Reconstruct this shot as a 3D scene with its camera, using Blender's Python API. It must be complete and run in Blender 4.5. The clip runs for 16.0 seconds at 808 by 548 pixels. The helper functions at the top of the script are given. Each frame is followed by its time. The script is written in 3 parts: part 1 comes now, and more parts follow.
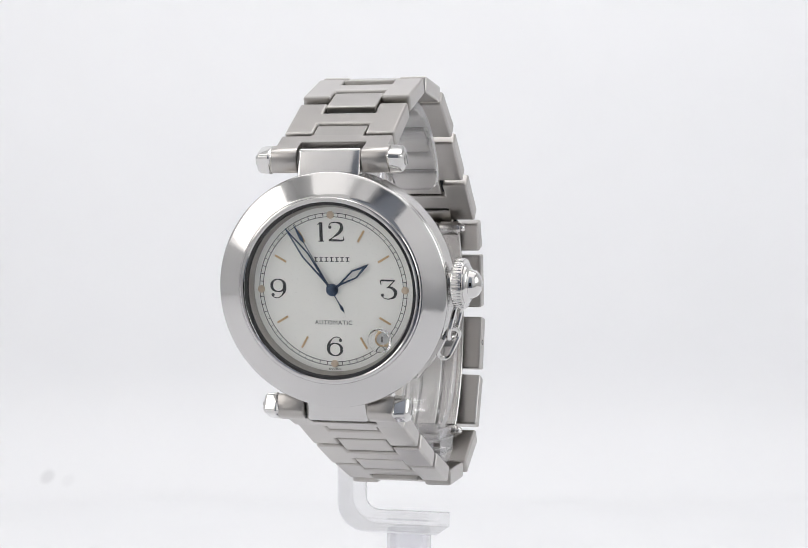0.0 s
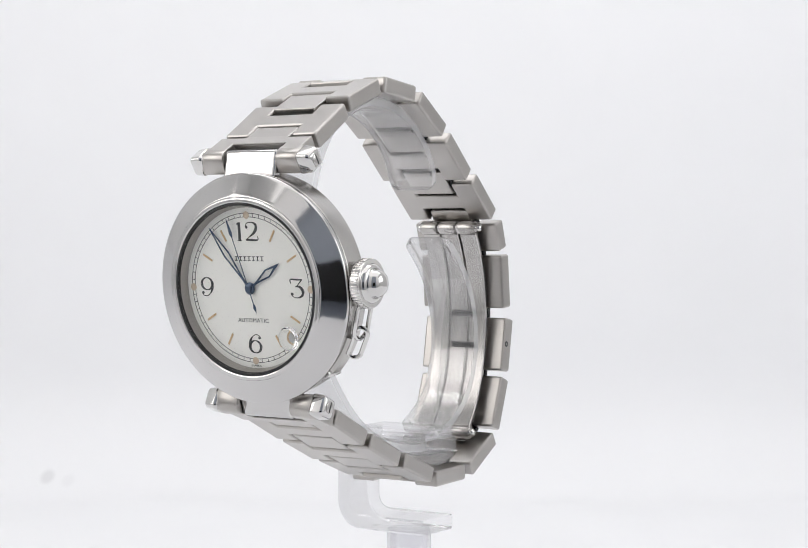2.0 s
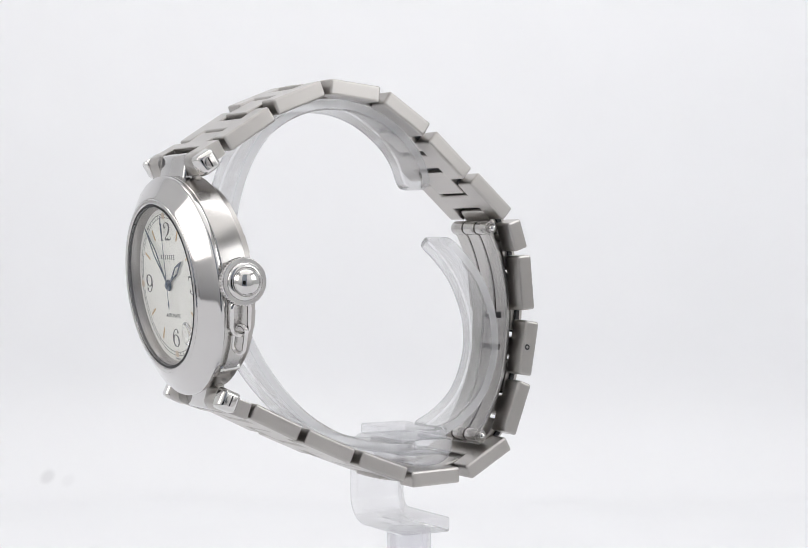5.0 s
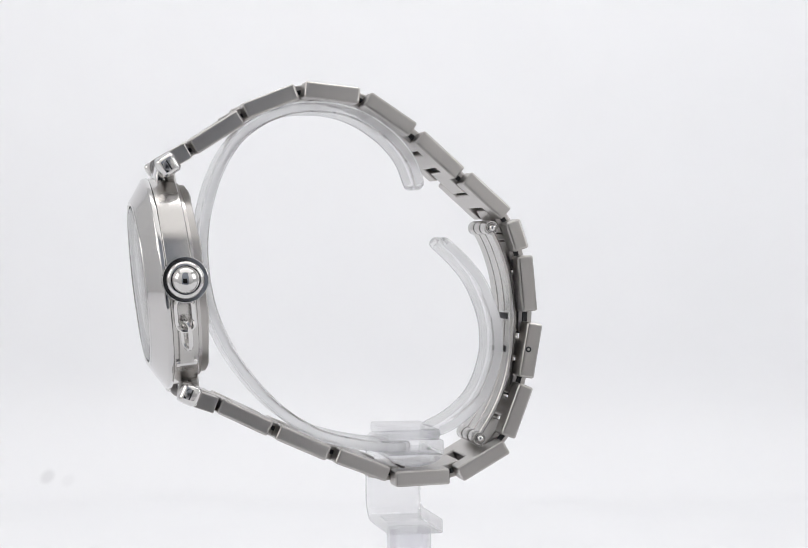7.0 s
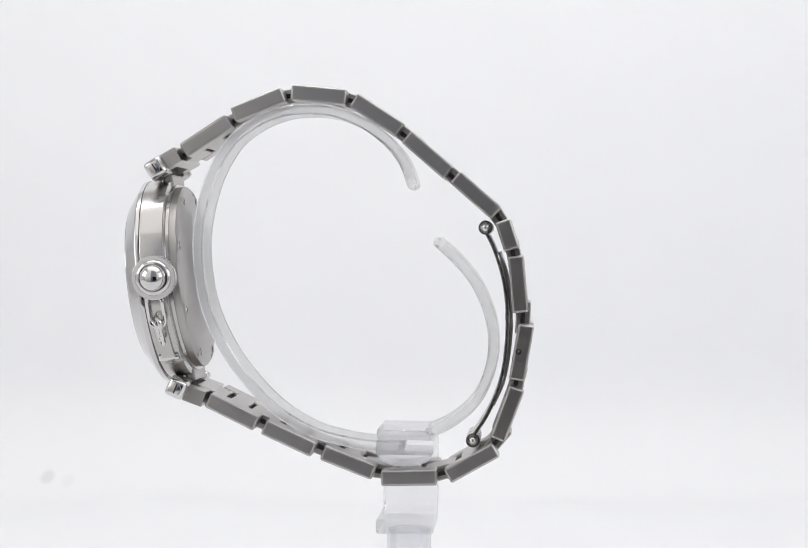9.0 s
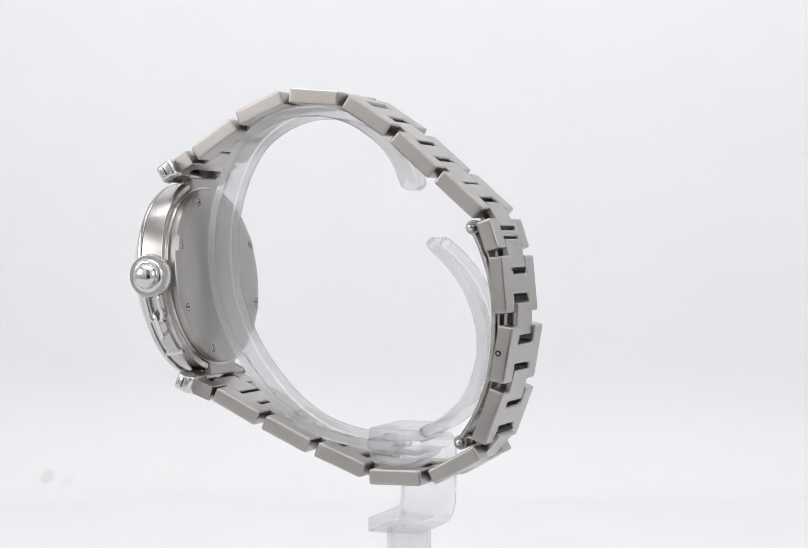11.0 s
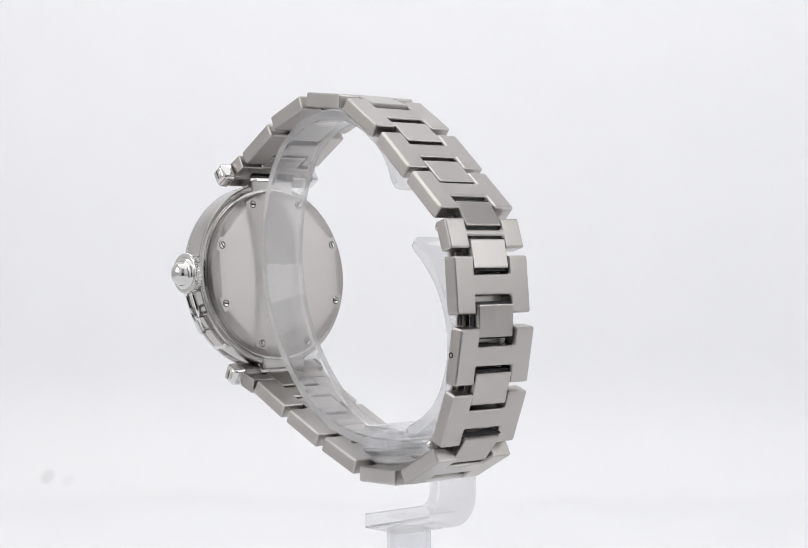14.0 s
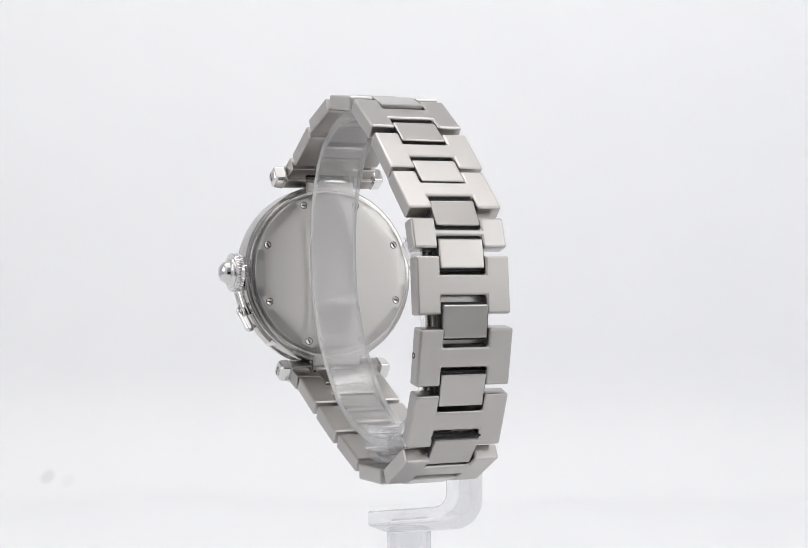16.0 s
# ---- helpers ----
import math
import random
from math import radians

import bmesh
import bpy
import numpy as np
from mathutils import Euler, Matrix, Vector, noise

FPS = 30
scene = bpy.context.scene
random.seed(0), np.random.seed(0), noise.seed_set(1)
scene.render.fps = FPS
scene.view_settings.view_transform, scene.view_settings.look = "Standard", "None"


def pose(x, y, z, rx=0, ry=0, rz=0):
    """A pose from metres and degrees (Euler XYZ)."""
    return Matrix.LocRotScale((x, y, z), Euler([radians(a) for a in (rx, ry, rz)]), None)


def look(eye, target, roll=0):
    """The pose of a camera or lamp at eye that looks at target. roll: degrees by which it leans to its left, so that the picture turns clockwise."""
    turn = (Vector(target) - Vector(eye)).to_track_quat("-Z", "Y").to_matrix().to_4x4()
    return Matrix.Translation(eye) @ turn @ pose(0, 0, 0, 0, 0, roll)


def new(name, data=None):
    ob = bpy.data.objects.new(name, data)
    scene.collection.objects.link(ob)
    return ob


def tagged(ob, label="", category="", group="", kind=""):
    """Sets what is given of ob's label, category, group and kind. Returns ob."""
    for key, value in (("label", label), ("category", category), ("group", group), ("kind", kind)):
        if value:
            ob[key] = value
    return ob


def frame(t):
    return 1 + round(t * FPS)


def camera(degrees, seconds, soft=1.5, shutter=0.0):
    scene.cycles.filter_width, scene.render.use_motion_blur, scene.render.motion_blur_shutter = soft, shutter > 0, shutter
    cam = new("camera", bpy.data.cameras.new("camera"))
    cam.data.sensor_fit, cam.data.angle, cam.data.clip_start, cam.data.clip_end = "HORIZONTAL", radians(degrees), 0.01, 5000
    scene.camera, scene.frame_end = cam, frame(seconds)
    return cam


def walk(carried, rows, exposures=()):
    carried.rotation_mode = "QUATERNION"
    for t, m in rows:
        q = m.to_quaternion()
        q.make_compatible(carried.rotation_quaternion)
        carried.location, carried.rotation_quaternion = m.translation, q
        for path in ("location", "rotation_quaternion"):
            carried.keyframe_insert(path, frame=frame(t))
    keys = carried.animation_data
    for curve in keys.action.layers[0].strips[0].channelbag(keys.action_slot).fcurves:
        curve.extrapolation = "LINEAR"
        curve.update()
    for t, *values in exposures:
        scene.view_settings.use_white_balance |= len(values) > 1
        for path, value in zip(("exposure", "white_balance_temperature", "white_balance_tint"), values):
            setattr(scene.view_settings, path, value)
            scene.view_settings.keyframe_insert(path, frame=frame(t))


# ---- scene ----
cam = camera(26.49, 16.0, 0.7)
MM = 0.001
DIST = 303.0 * MM
TILT = radians(1.225)
AHEAD = Vector((0, math.cos(TILT), -math.sin(TILT)))
EYE = -DIST * AHEAD
ASIDE = radians(0.295)
AIM = EYE + AHEAD * math.cos(ASIDE) - Vector((1, 0, 0)) * math.sin(ASIDE)
walk(cam, [(0, look(EYE, AIM, 0.218)), (16, look(EYE, AIM, 0.218))])

# turn of the display: degrees at the start and per second
TURN0, TURN = 14.84, 8.775


def turned(t):
    return pose(0, 0, 0, 0, 0, -(TURN0 + TURN * t))


# ---- light: a white light tent, lamps in its roof and both flanks ----
world = bpy.data.worlds.new("world")
scene.world = world
world.use_nodes = True
world.node_tree.nodes["Background"].inputs[0].default_value = (0.9, 0.95, 1.0, 1)
world.node_tree.nodes["Background"].inputs[1].default_value = 0.05
scene.view_settings.exposure = 0.0


def area_lamp(name, eye, target, sx, sy, watts, colour):
    data = bpy.data.lights.new(name, "AREA")
    data.shape, data.size, data.size_y, data.energy, data.color = "RECTANGLE", sx, sy, watts, colour
    lamp = new(name, data)
    lamp.matrix_world = look(eye, target)
    return lamp


area_lamp("roof_lamp", (0, -0.08, 0.46), (0, -0.08, 0), 0.66, 0.48, 0.77, (1.0, 0.985, 0.975))
area_lamp("flank_lamp", (-0.45, -0.22, 0.14), (0, -0.22, 0.08), 0.40, 0.42, 1.00, (1.0, 0.97, 0.945))
area_lamp("flank_lamp", (0.45, -0.22, 0.14), (0, -0.22, 0.08), 0.40, 0.42, 1.00, (0.965, 0.98, 1.0))
# added fill that lifts the backdrop; no such lamp is known
area_lamp("backdrop_fill", (0, 0.06, 0.42), (0, 0.33, 0.22), 0.60, 0.12, 0.83, (0.98, 0.98, 1.0))


# ---- materials ----
def material(name):
    m = bpy.data.materials.new(name)
    m.use_nodes = True
    nt = m.node_tree
    return m, nt, nt.nodes["Principled BSDF"]


def node(nt, kind, **sets):
    n = nt.nodes.new(kind)
    for k, v in sets.items():
        n.inputs[k].default_value = v
    return n


def steel(name, colour, rough, spread, grain_scale, bump, blotch=0.04, brush=None, pull=0.7):
    """Steel with brushing: grain stretched along the scale's smallest axis."""
    m, nt, b = material(name)
    b.inputs["Metallic"].default_value = 1.0
    tc = nt.nodes.new("ShaderNodeTexCoord")
    mp = node(nt, "ShaderNodeMapping", Scale=grain_scale)
    nt.links.new(tc.outputs["Object"], mp.inputs["Vector"])
    fine = node(nt, "ShaderNodeTexNoise", Scale=1.0, Detail=4.0, Roughness=0.65)
    nt.links.new(mp.outputs["Vector"], fine.inputs["Vector"])
    broad = node(nt, "ShaderNodeTexNoise", Scale=260.0, Detail=3.0)
    nt.links.new(tc.outputs["Object"], broad.inputs["Vector"])
    info = nt.nodes.new("ShaderNodeObjectInfo")
    mr = node(nt, "ShaderNodeMapRange", **{"From Min": 0.3, "From Max": 0.7, "To Min": rough - spread, "To Max": rough + spread})
    nt.links.new(fine.outputs["Fac"], mr.inputs["Value"])
    add = nt.nodes.new("ShaderNodeMath")
    add.operation = "MULTIPLY_ADD"
    add.inputs[1].default_value = blotch * 2
    nt.links.new(broad.outputs["Fac"], add.inputs[0])
    nt.links.new(mr.outputs["Result"], add.inputs[2])
    nt.links.new(add.outputs[0], b.inputs["Roughness"])
    tone = node(nt, "ShaderNodeMapRange", **{"To Min": 0.95, "To Max": 1.04})
    nt.links.new(info.outputs["Random"], tone.inputs["Value"])
    mix = nt.nodes.new("ShaderNodeMix")
    mix.data_type, mix.blend_type = "RGBA", "MULTIPLY"
    mix.inputs[0].default_value = 1.0
    mix.inputs[6].default_value = (*colour, 1)
    nt.links.new(tone.outputs["Result"], mix.inputs[7])
    nt.links.new(mix.outputs[2], b.inputs["Base Color"])
    bp = node(nt, "ShaderNodeBump", Strength=bump, Distance=0.00004)
    nt.links.new(fine.outputs["Fac"], bp.inputs["Height"])
    nt.links.new(bp.outputs["Normal"], b.inputs["Normal"])
    if brush:
        # gloss drawn out across the brush lines: round the turned axis, or along the link
        if brush == "round":
            tan = nt.nodes.new("ShaderNodeTangent")
            tan.direction_type, tan.axis = "RADIAL", "Z"
            line = tan.outputs[0]
        else:
            turn = nt.nodes.new("ShaderNodeVectorTransform")
            turn.vector_type, turn.convert_from, turn.convert_to = "VECTOR", "OBJECT", "WORLD"
            turn.inputs[0].default_value = (0, 1, 0)
            line = turn.outputs[0]
        nt.links.new(line, b.inputs["Tangent"])
        b.inputs["Anisotropic"].default_value = pull
        b.inputs["Anisotropic Rotation"].default_value = 0.25
    return m


def plain(name, colour, rough=0.5, metal=0.0, speck=0.05, scale=900.0):
    m, nt, b = material(name)
    b.inputs["Roughness"].default_value = rough
    b.inputs["Metallic"].default_value = metal
    tc = nt.nodes.new("ShaderNodeTexCoord")
    n = node(nt, "ShaderNodeTexNoise", Scale=scale, Detail=3.0)
    nt.links.new(tc.outputs["Object"], n.inputs["Vector"])
    mr = node(nt, "ShaderNodeMapRange", **{"To Min": 1 - speck, "To Max": 1 + speck})
    nt.links.new(n.outputs["Fac"], mr.inputs["Value"])
    mix = nt.nodes.new("ShaderNodeMix")
    mix.data_type, mix.blend_type = "RGBA", "MULTIPLY"
    mix.inputs[0].default_value = 1.0
    mix.inputs[6].default_value = (*colour, 1)
    nt.links.new(mr.outputs["Result"], mix.inputs[7])
    nt.links.new(mix.outputs[2], b.inputs["Base Color"])
    return m


def clear(name, ior, rough, tint, scratch):
    m, nt, b = material(name)
    b.inputs["Base Color"].default_value = (*tint, 1)
    b.inputs["Transmission Weight"].default_value = 1.0
    b.inputs["IOR"].default_value = ior
    b.inputs["Roughness"].default_value = rough
    if scratch:
        tc = nt.nodes.new("ShaderNodeTexCoord")
        n = node(nt, "ShaderNodeTexNoise", Scale=220.0, Detail=4.0)
        nt.links.new(tc.outputs["Object"], n.inputs["Vector"])
        bp = node(nt, "ShaderNodeBump", Strength=scratch, Distance=0.0004)
        nt.links.new(n.outputs["Fac"], bp.inputs["Height"])
        nt.links.new(bp.outputs["Normal"], b.inputs["Normal"])
    return m


BRUSHED = steel("brushed_steel", (0.47, 0.45, 0.431), 0.285, 0.008, (9000, 300, 300), 0.0, 0.005, "along", 0.5)
CASE_BAND = steel("brushed_case_steel", (0.50, 0.485, 0.47), 0.20, 0.006, (300, 300, 9000), 0.0, 0.01, "round", 0.7)
SATIN = steel("satin_steel", (0.52, 0.505, 0.49), 0.20, 0.015, (600, 600, 5000), 0.012, 0.015)
POLISHED = steel("polished_steel", (0.68, 0.67, 0.66), 0.055, 0.02, (1200, 1200, 1200), 0.02, 0.02)
BEZEL = steel("bezel_steel", (0.60, 0.59, 0.585), 0.07, 0.03, (900, 900, 900), 0.03, 0.025)
BACK = steel("caseback_steel", (0.45, 0.432, 0.416), 0.33, 0.015, (700, 700, 700), 0.0, 0.02)
DIAL = plain("cream_dial", (0.92, 0.92, 0.875), 0.42, 0.0, 0.015)
# shade of the sunken date disc, put into its colour
DATE = plain("date_shaded", (0.55, 0.56, 0.56), 0.5)
INK = plain("black_print", (0.06, 0.063, 0.065), 0.4)
INK_GREY = plain("grey_print", (0.075, 0.08, 0.085), 0.4)
GOLD = plain("tan_marker", (0.64, 0.47, 0.28), 0.4, 0.25)
DOT = plain("tan_dot", (0.66, 0.55, 0.43), 0.6)
BLUED = plain("blued_steel", (0.075, 0.105, 0.16), 0.28, 0.85)
# near-black: the gasket's own colour, elsewhere the shade in gaps, holes and slots
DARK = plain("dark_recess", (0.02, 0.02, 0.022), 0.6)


def pane(name, ior, rough, veil=None):
    """Clear sheet: see-through, with gloss by angle, and a little of a refracting body where veil is given."""
    m, nt, b = material(name)
    out = nt.nodes["Material Output"]
    thru = nt.nodes.new("ShaderNodeBsdfTransparent")
    gloss = node(nt, "ShaderNodeBsdfGlossy", Roughness=rough)
    # gloss by angle, alike from both sides of the sheet
    face = node(nt, "ShaderNodeLayerWeight", Blend=0.5)
    power = nt.nodes.new("ShaderNodeMath")
    power.operation = "POWER"
    power.inputs[1].default_value = 5.0
    nt.links.new(face.outputs["Facing"], power.inputs[0])
    base = ((ior - 1) / (ior + 1)) ** 2
    fres = nt.nodes.new("ShaderNodeMath")
    fres.operation = "MULTIPLY_ADD"
    fres.inputs[1].default_value, fres.inputs[2].default_value = 1 - base, base
    nt.links.new(power.outputs[0], fres.inputs[0])
    mix = nt.nodes.new("ShaderNodeMixShader")
    nt.links.new(fres.outputs[0], mix.inputs[0])
    nt.links.new(thru.outputs[0], mix.inputs[1])
    nt.links.new(gloss.outputs[0], mix.inputs[2])
    last = mix.outputs[0]
    if veil:
        body, milk, tint = veil
        thru.inputs[0].default_value = (*tint, 1)
        soft = nt.nodes.new("ShaderNodeBsdfDiffuse")
        soft.inputs[0].default_value = (0.95, 0.95, 0.96, 1)
        for share, kind in ((body, b), (milk, soft)):
            m2 = nt.nodes.new("ShaderNodeMixShader")
            m2.inputs[0].default_value = share
            nt.links.new(last, m2.inputs[1])
            nt.links.new(kind.outputs[0], m2.inputs[2])
            last = m2.outputs[0]
        b.inputs["Transmission Weight"].default_value = 1.0
        b.inputs["IOR"].default_value = 1.45
        b.inputs["Roughness"].default_value = 0.0
        b.inputs["Base Color"].default_value = (0.98, 0.98, 0.99, 1)
        tc = nt.nodes.new("ShaderNodeTexCoord")
        n = node(nt, "ShaderNodeTexNoise", Scale=180.0, Detail=4.0)
        nt.links.new(tc.outputs["Object"], n.inputs["Vector"])
        bp = node(nt, "ShaderNodeBump", Strength=0.012, Distance=0.0004)
        nt.links.new(n.outputs["Fac"], bp.inputs["Height"])
        nt.links.new(bp.outputs["Normal"], b.inputs["Normal"])
        nt.links.new(bp.outputs["Normal"], gloss.inputs["Normal"])
    nt.links.new(last, out.inputs["Surface"])
    return m


ACRYLIC = pane("clear_acrylic", 1.45, 0.02, (0.2, 0.06, (0.985, 0.985, 0.99)))
FROST = pane("frosted_acrylic", 1.49, 0.2, (0.2, 0.12, (0.97, 0.97, 0.985)))
# white mixed in for the brightness that clear edges get from inner reflection
EDGE = pane("acrylic_edge", 1.5, 0.05, (0.05, 0.30, (1.0, 1.0, 1.0)))
CORNER = pane("acrylic_corner", 1.6, 0.05, (0.75, 0.1, (1.0, 1.0, 1.0)))
BLOCK = pane("acrylic_block", 1.45, 0.02, (0.35, 0.03, (0.99, 0.99, 1.0)))
CRYSTAL = pane("sapphire_crystal", 1.2, 0.0)
LENS = clear("magnifier_glass", 1.5, 0.0, (1, 1, 1), 0.0)
CLOTH = plain("white_tent_cloth", (0.847, 0.851, 0.866), 0.75, 0.0, 0.012, 30.0)


def stain(m, places):
    """Faint grey smudges on a sheet: (x, y, z, radius, depth) in metres."""
    nt = m.node_tree
    b = nt.nodes["Principled BSDF"]
    link = b.inputs["Base Color"].links[0].from_socket
    tc = nt.nodes.new("ShaderNodeTexCoord")
    long = node(nt, "ShaderNodeMapping", Scale=(1, 0.4, 1))
    nt.links.new(tc.outputs["Object"], long.inputs["Vector"])
    for x, y, z, r, depth in places:
        d = nt.nodes.new("ShaderNodeVectorMath")
        d.operation = "DISTANCE"
        d.inputs[1].default_value = (x, 0.4 * y, z)
        nt.links.new(long.outputs["Vector"], d.inputs[0])
        fall = node(nt, "ShaderNodeMapRange", **{"From Min": r * 0.35, "From Max": r, "To Min": 1 - depth, "To Max": 1.0})
        fall.interpolation_type = "SMOOTHSTEP"
        nt.links.new(d.outputs["Value"], fall.inputs["Value"])
        mix = nt.nodes.new("ShaderNodeMix")
        mix.data_type, mix.blend_type = "RGBA", "MULTIPLY"
        mix.inputs[0].default_value = 1.0
        nt.links.new(link, mix.inputs[6])
        nt.links.new(fall.outputs["Result"], mix.inputs[7])
        link = mix.outputs[2]
    nt.links.new(link, b.inputs["Base Color"])


stain(CLOTH, [(-0.1299, 0.3066, -0.0794, 0.0034, 0.12), (-0.1222, 0.3050, -0.0805, 0.0032, 0.04)])
TENT = plain("tent_flank_cloth", (0.72, 0.72, 0.715), 0.8, 0.0, 0.03, 12.0)
# dimness of the room before the tent, put into a blue-grey colour
SHADE = plain("blue_grey_shade", (0.36, 0.39, 0.45), 0.8, 0.0, 0.05, 15.0)
FRONT = plain("white_front_cloth", (0.90, 0.895, 0.89), 0.8, 0.0, 0.05, 20.0)
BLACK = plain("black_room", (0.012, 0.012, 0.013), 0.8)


# ---- mesh helpers; shapes are drawn in millimetres ----
def mesh_of(name, bm, mat, smooth=40):
    bmesh.ops.recalc_face_normals(bm, faces=bm.faces[:])
    bmesh.ops.scale(bm, vec=(MM, MM, MM), verts=bm.verts[:])
    me = bpy.data.meshes.new(name)
    for f in bm.faces:
        f.smooth = smooth > 0
    if smooth:
        for e in bm.edges:
            if len(e.link_faces) == 2 and e.calc_face_angle(0) > radians(smooth):
                e.smooth = False
    bm.to_mesh(me)
    bm.free()
    me.materials.append(mat)
    return me


def part(name, bm, mat, parent, label="", smooth=40):
    ob = new(name, mesh_of(name, bm, mat, smooth) if isinstance(bm, bmesh.types.BMesh) else bm)
    ob.parent = parent
    if label:
        tagged(ob, label)
    return ob


def place(ob, m):
    """Set a part's pose in its parent, given in millimetres."""
    ob.matrix_basis = Matrix.Translation(m.translation * MM) @ m.to_quaternion().to_matrix().to_4x4()
    return ob


def bevel(bm, width, angle=25, segments=2):
    bmesh.ops.recalc_face_normals(bm, faces=bm.faces[:])
    bm.normal_update()
    es = [e for e in bm.edges if len(e.link_faces) == 2 and e.calc_face_angle(0) > radians(angle)]
    bmesh.ops.bevel(bm, geom=es, offset=width, segments=segments, affect="EDGES", profile=0.5, clamp_overlap=True)
    return bm


def box(x0, x1, y0, y1, z0, z1, width=0.0, segments=2):
    bm = bmesh.new()
    bmesh.ops.create_cube(bm, size=1)
    for v in bm.verts:
        v.co = Vector((x0 if v.co.x < 0 else x1, y0 if v.co.y < 0 else y1, z0 if v.co.z < 0 else z1))
    return bevel(bm, width, 25, segments) if width else bm


def prism(outline, z0, z1, width=0.0, segments=2):
    """A flat outline in x, y drawn up from z0 to z1."""
    bm = bmesh.new()
    low = [bm.verts.new((x, y, z0)) for x, y in outline]
    high = [bm.verts.new((x, y, z1)) for x, y in outline]
    bm.faces.new(low[::-1])
    bm.faces.new(high)
    n = len(outline)
    for i in range(n):
        bm.faces.new((low[i], low[(i + 1) % n], high[(i + 1) % n], high[i]))
    return bevel(bm, width, 25, segments) if width else bm


def lathe(profile, steps=96, closed=True):
    """Turn a profile of (radius, height) about z."""
    bm = bmesh.new()
    rings = []
    for r, h in profile:
        if r < 1e-6:
            rings.append([bm.verts.new((0, 0, h))])
        else:
            rings.append([bm.verts.new((r * math.cos(a), r * math.sin(a), h)) for a in (2 * math.pi * i / steps for i in range(steps))])
    pairs = list(zip(rings, rings[1:])) + ([(rings[-1], rings[0])] if closed else [])
    for a, b in pairs:
        for i in range(steps):
            j = (i + 1) % steps
            quad = [a[i % len(a)], a[j % len(a)], b[j % len(b)], b[i % len(b)]]
            quad = list(dict.fromkeys(quad))
            if len(quad) > 2:
                bm.faces.new(quad)
    return bm


def rod(a, b, r, steps=20):
    a, b = Vector(a), Vector(b)
    bm = lathe([(0, 0), (r * 0.9, 0), (r, r * 0.15), (r, (b - a).length - r * 0.15), (r * 0.9, (b - a).length), (0, (b - a).length)], steps, False)
    m = Matrix.Translation(a) @ (b - a).to_track_quat("Z", "Y").to_matrix().to_4x4()
    bmesh.ops.transform(bm, matrix=m, verts=bm.verts[:])
    return bm


def joined(*bms):
    out = bmesh.new()
    for bm in bms:
        me = bpy.data.meshes.new("tmp")
        bm.to_mesh(me)
        bm.free()
        out.from_mesh(me)
        bpy.data.meshes.remove(me)
    return out


def glide(points, n):
    """n points evenly along a smooth curve through the given ones."""
    p = [Vector(q) for q in points]
    p = [2 * p[0] - p[1]] + p + [2 * p[-1] - p[-2]]
    fine = []
    for i in range(1, len(p) - 2):
        for k in range(24):
            t = k / 24
            fine.append(0.5 * (2 * p[i] + (p[i + 1] - p[i - 1]) * t + (2 * p[i - 1] - 5 * p[i] + 4 * p[i + 1] - p[i + 2]) * t * t
                               + (3 * p[i] - p[i - 1] - 3 * p[i + 1] + p[i + 2]) * t ** 3))
    fine.append(p[-2])
    run = [0]
    for a, b in zip(fine, fine[1:]):
        run.append(run[-1] + (b - a).length)
    out, j = [], 0
    for i in range(n):
        s = run[-1] * i / (n - 1)
        while j < len(fine) - 2 and run[j + 1] < s:
            j += 1
        f = (s - run[j]) / max(run[j + 1] - run[j], 1e-9)
        out.append(fine[j].lerp(fine[j + 1], min(f, 1)))
    return out


def strip(path, thick, w0, w1, width=0.3, round_ends=False):
    """A flat bar of the given thickness along a path in a plane (u, v), from w0 to w1 across it; gives (w, u, v)."""
    if round_ends:
        first, last = (path[1] - path[0]).normalized(), (path[-2] - path[-1]).normalized()
        steps = [thick / 2 * k for k in (0.01, 0.06, 0.15, 0.3, 0.5, 0.75)]
        path = [path[0] + first * k for k in steps] + path[1:-1] + [path[-1] + last * k for k in reversed(steps)]
        factor = [math.sqrt(1 - (1 - 2 * k / thick) ** 2) for k in steps]
        factor = factor + [1.0] * (len(path) - 12) + factor[::-1]
    n = len(path)
    bm = bmesh.new()
    rings = []
    for i, p in enumerate(path):
        d = (path[min(i + 1, n - 1)] - path[max(i - 1, 0)]).normalized()
        nn = Vector((-d.y, d.x)) * thick / 2 * (factor[i] if round_ends else 1)
        k = width
        s = min((p - path[0]).length, (p - path[-1]).length)
        r = 2.3
        inset = r - math.sqrt(r * r - (r - s) ** 2) if round_ends and s < r else 0.0
        a, b = p + nn, p - nn
        a2, b2 = p + nn * (1 - 2 * k / thick), p - nn * (1 - 2 * k / thick)
        x0, x1 = w0 + inset, w1 - inset
        loop = [(x0 + k, a), (x1 - k, a), (x1, a2), (x1, b2), (x1 - k, b), (x0 + k, b), (x0, b2), (x0, a2)]
        rings.append([bm.verts.new((w, q.x, q.y)) for w, q in loop])
    for a, b in zip(rings, rings[1:]):
        for i in range(8):
            j = (i + 1) % 8
            bm.faces.new((a[i], a[j], b[j], b[i]))
    bm.faces.new(rings[0][::-1])
    bm.faces.new(rings[-1])
    return bm


# ---- setting: the tent ----
FLOOR_Z = -85.0
COVE_Y, COVE_R = 285.0, 45.0


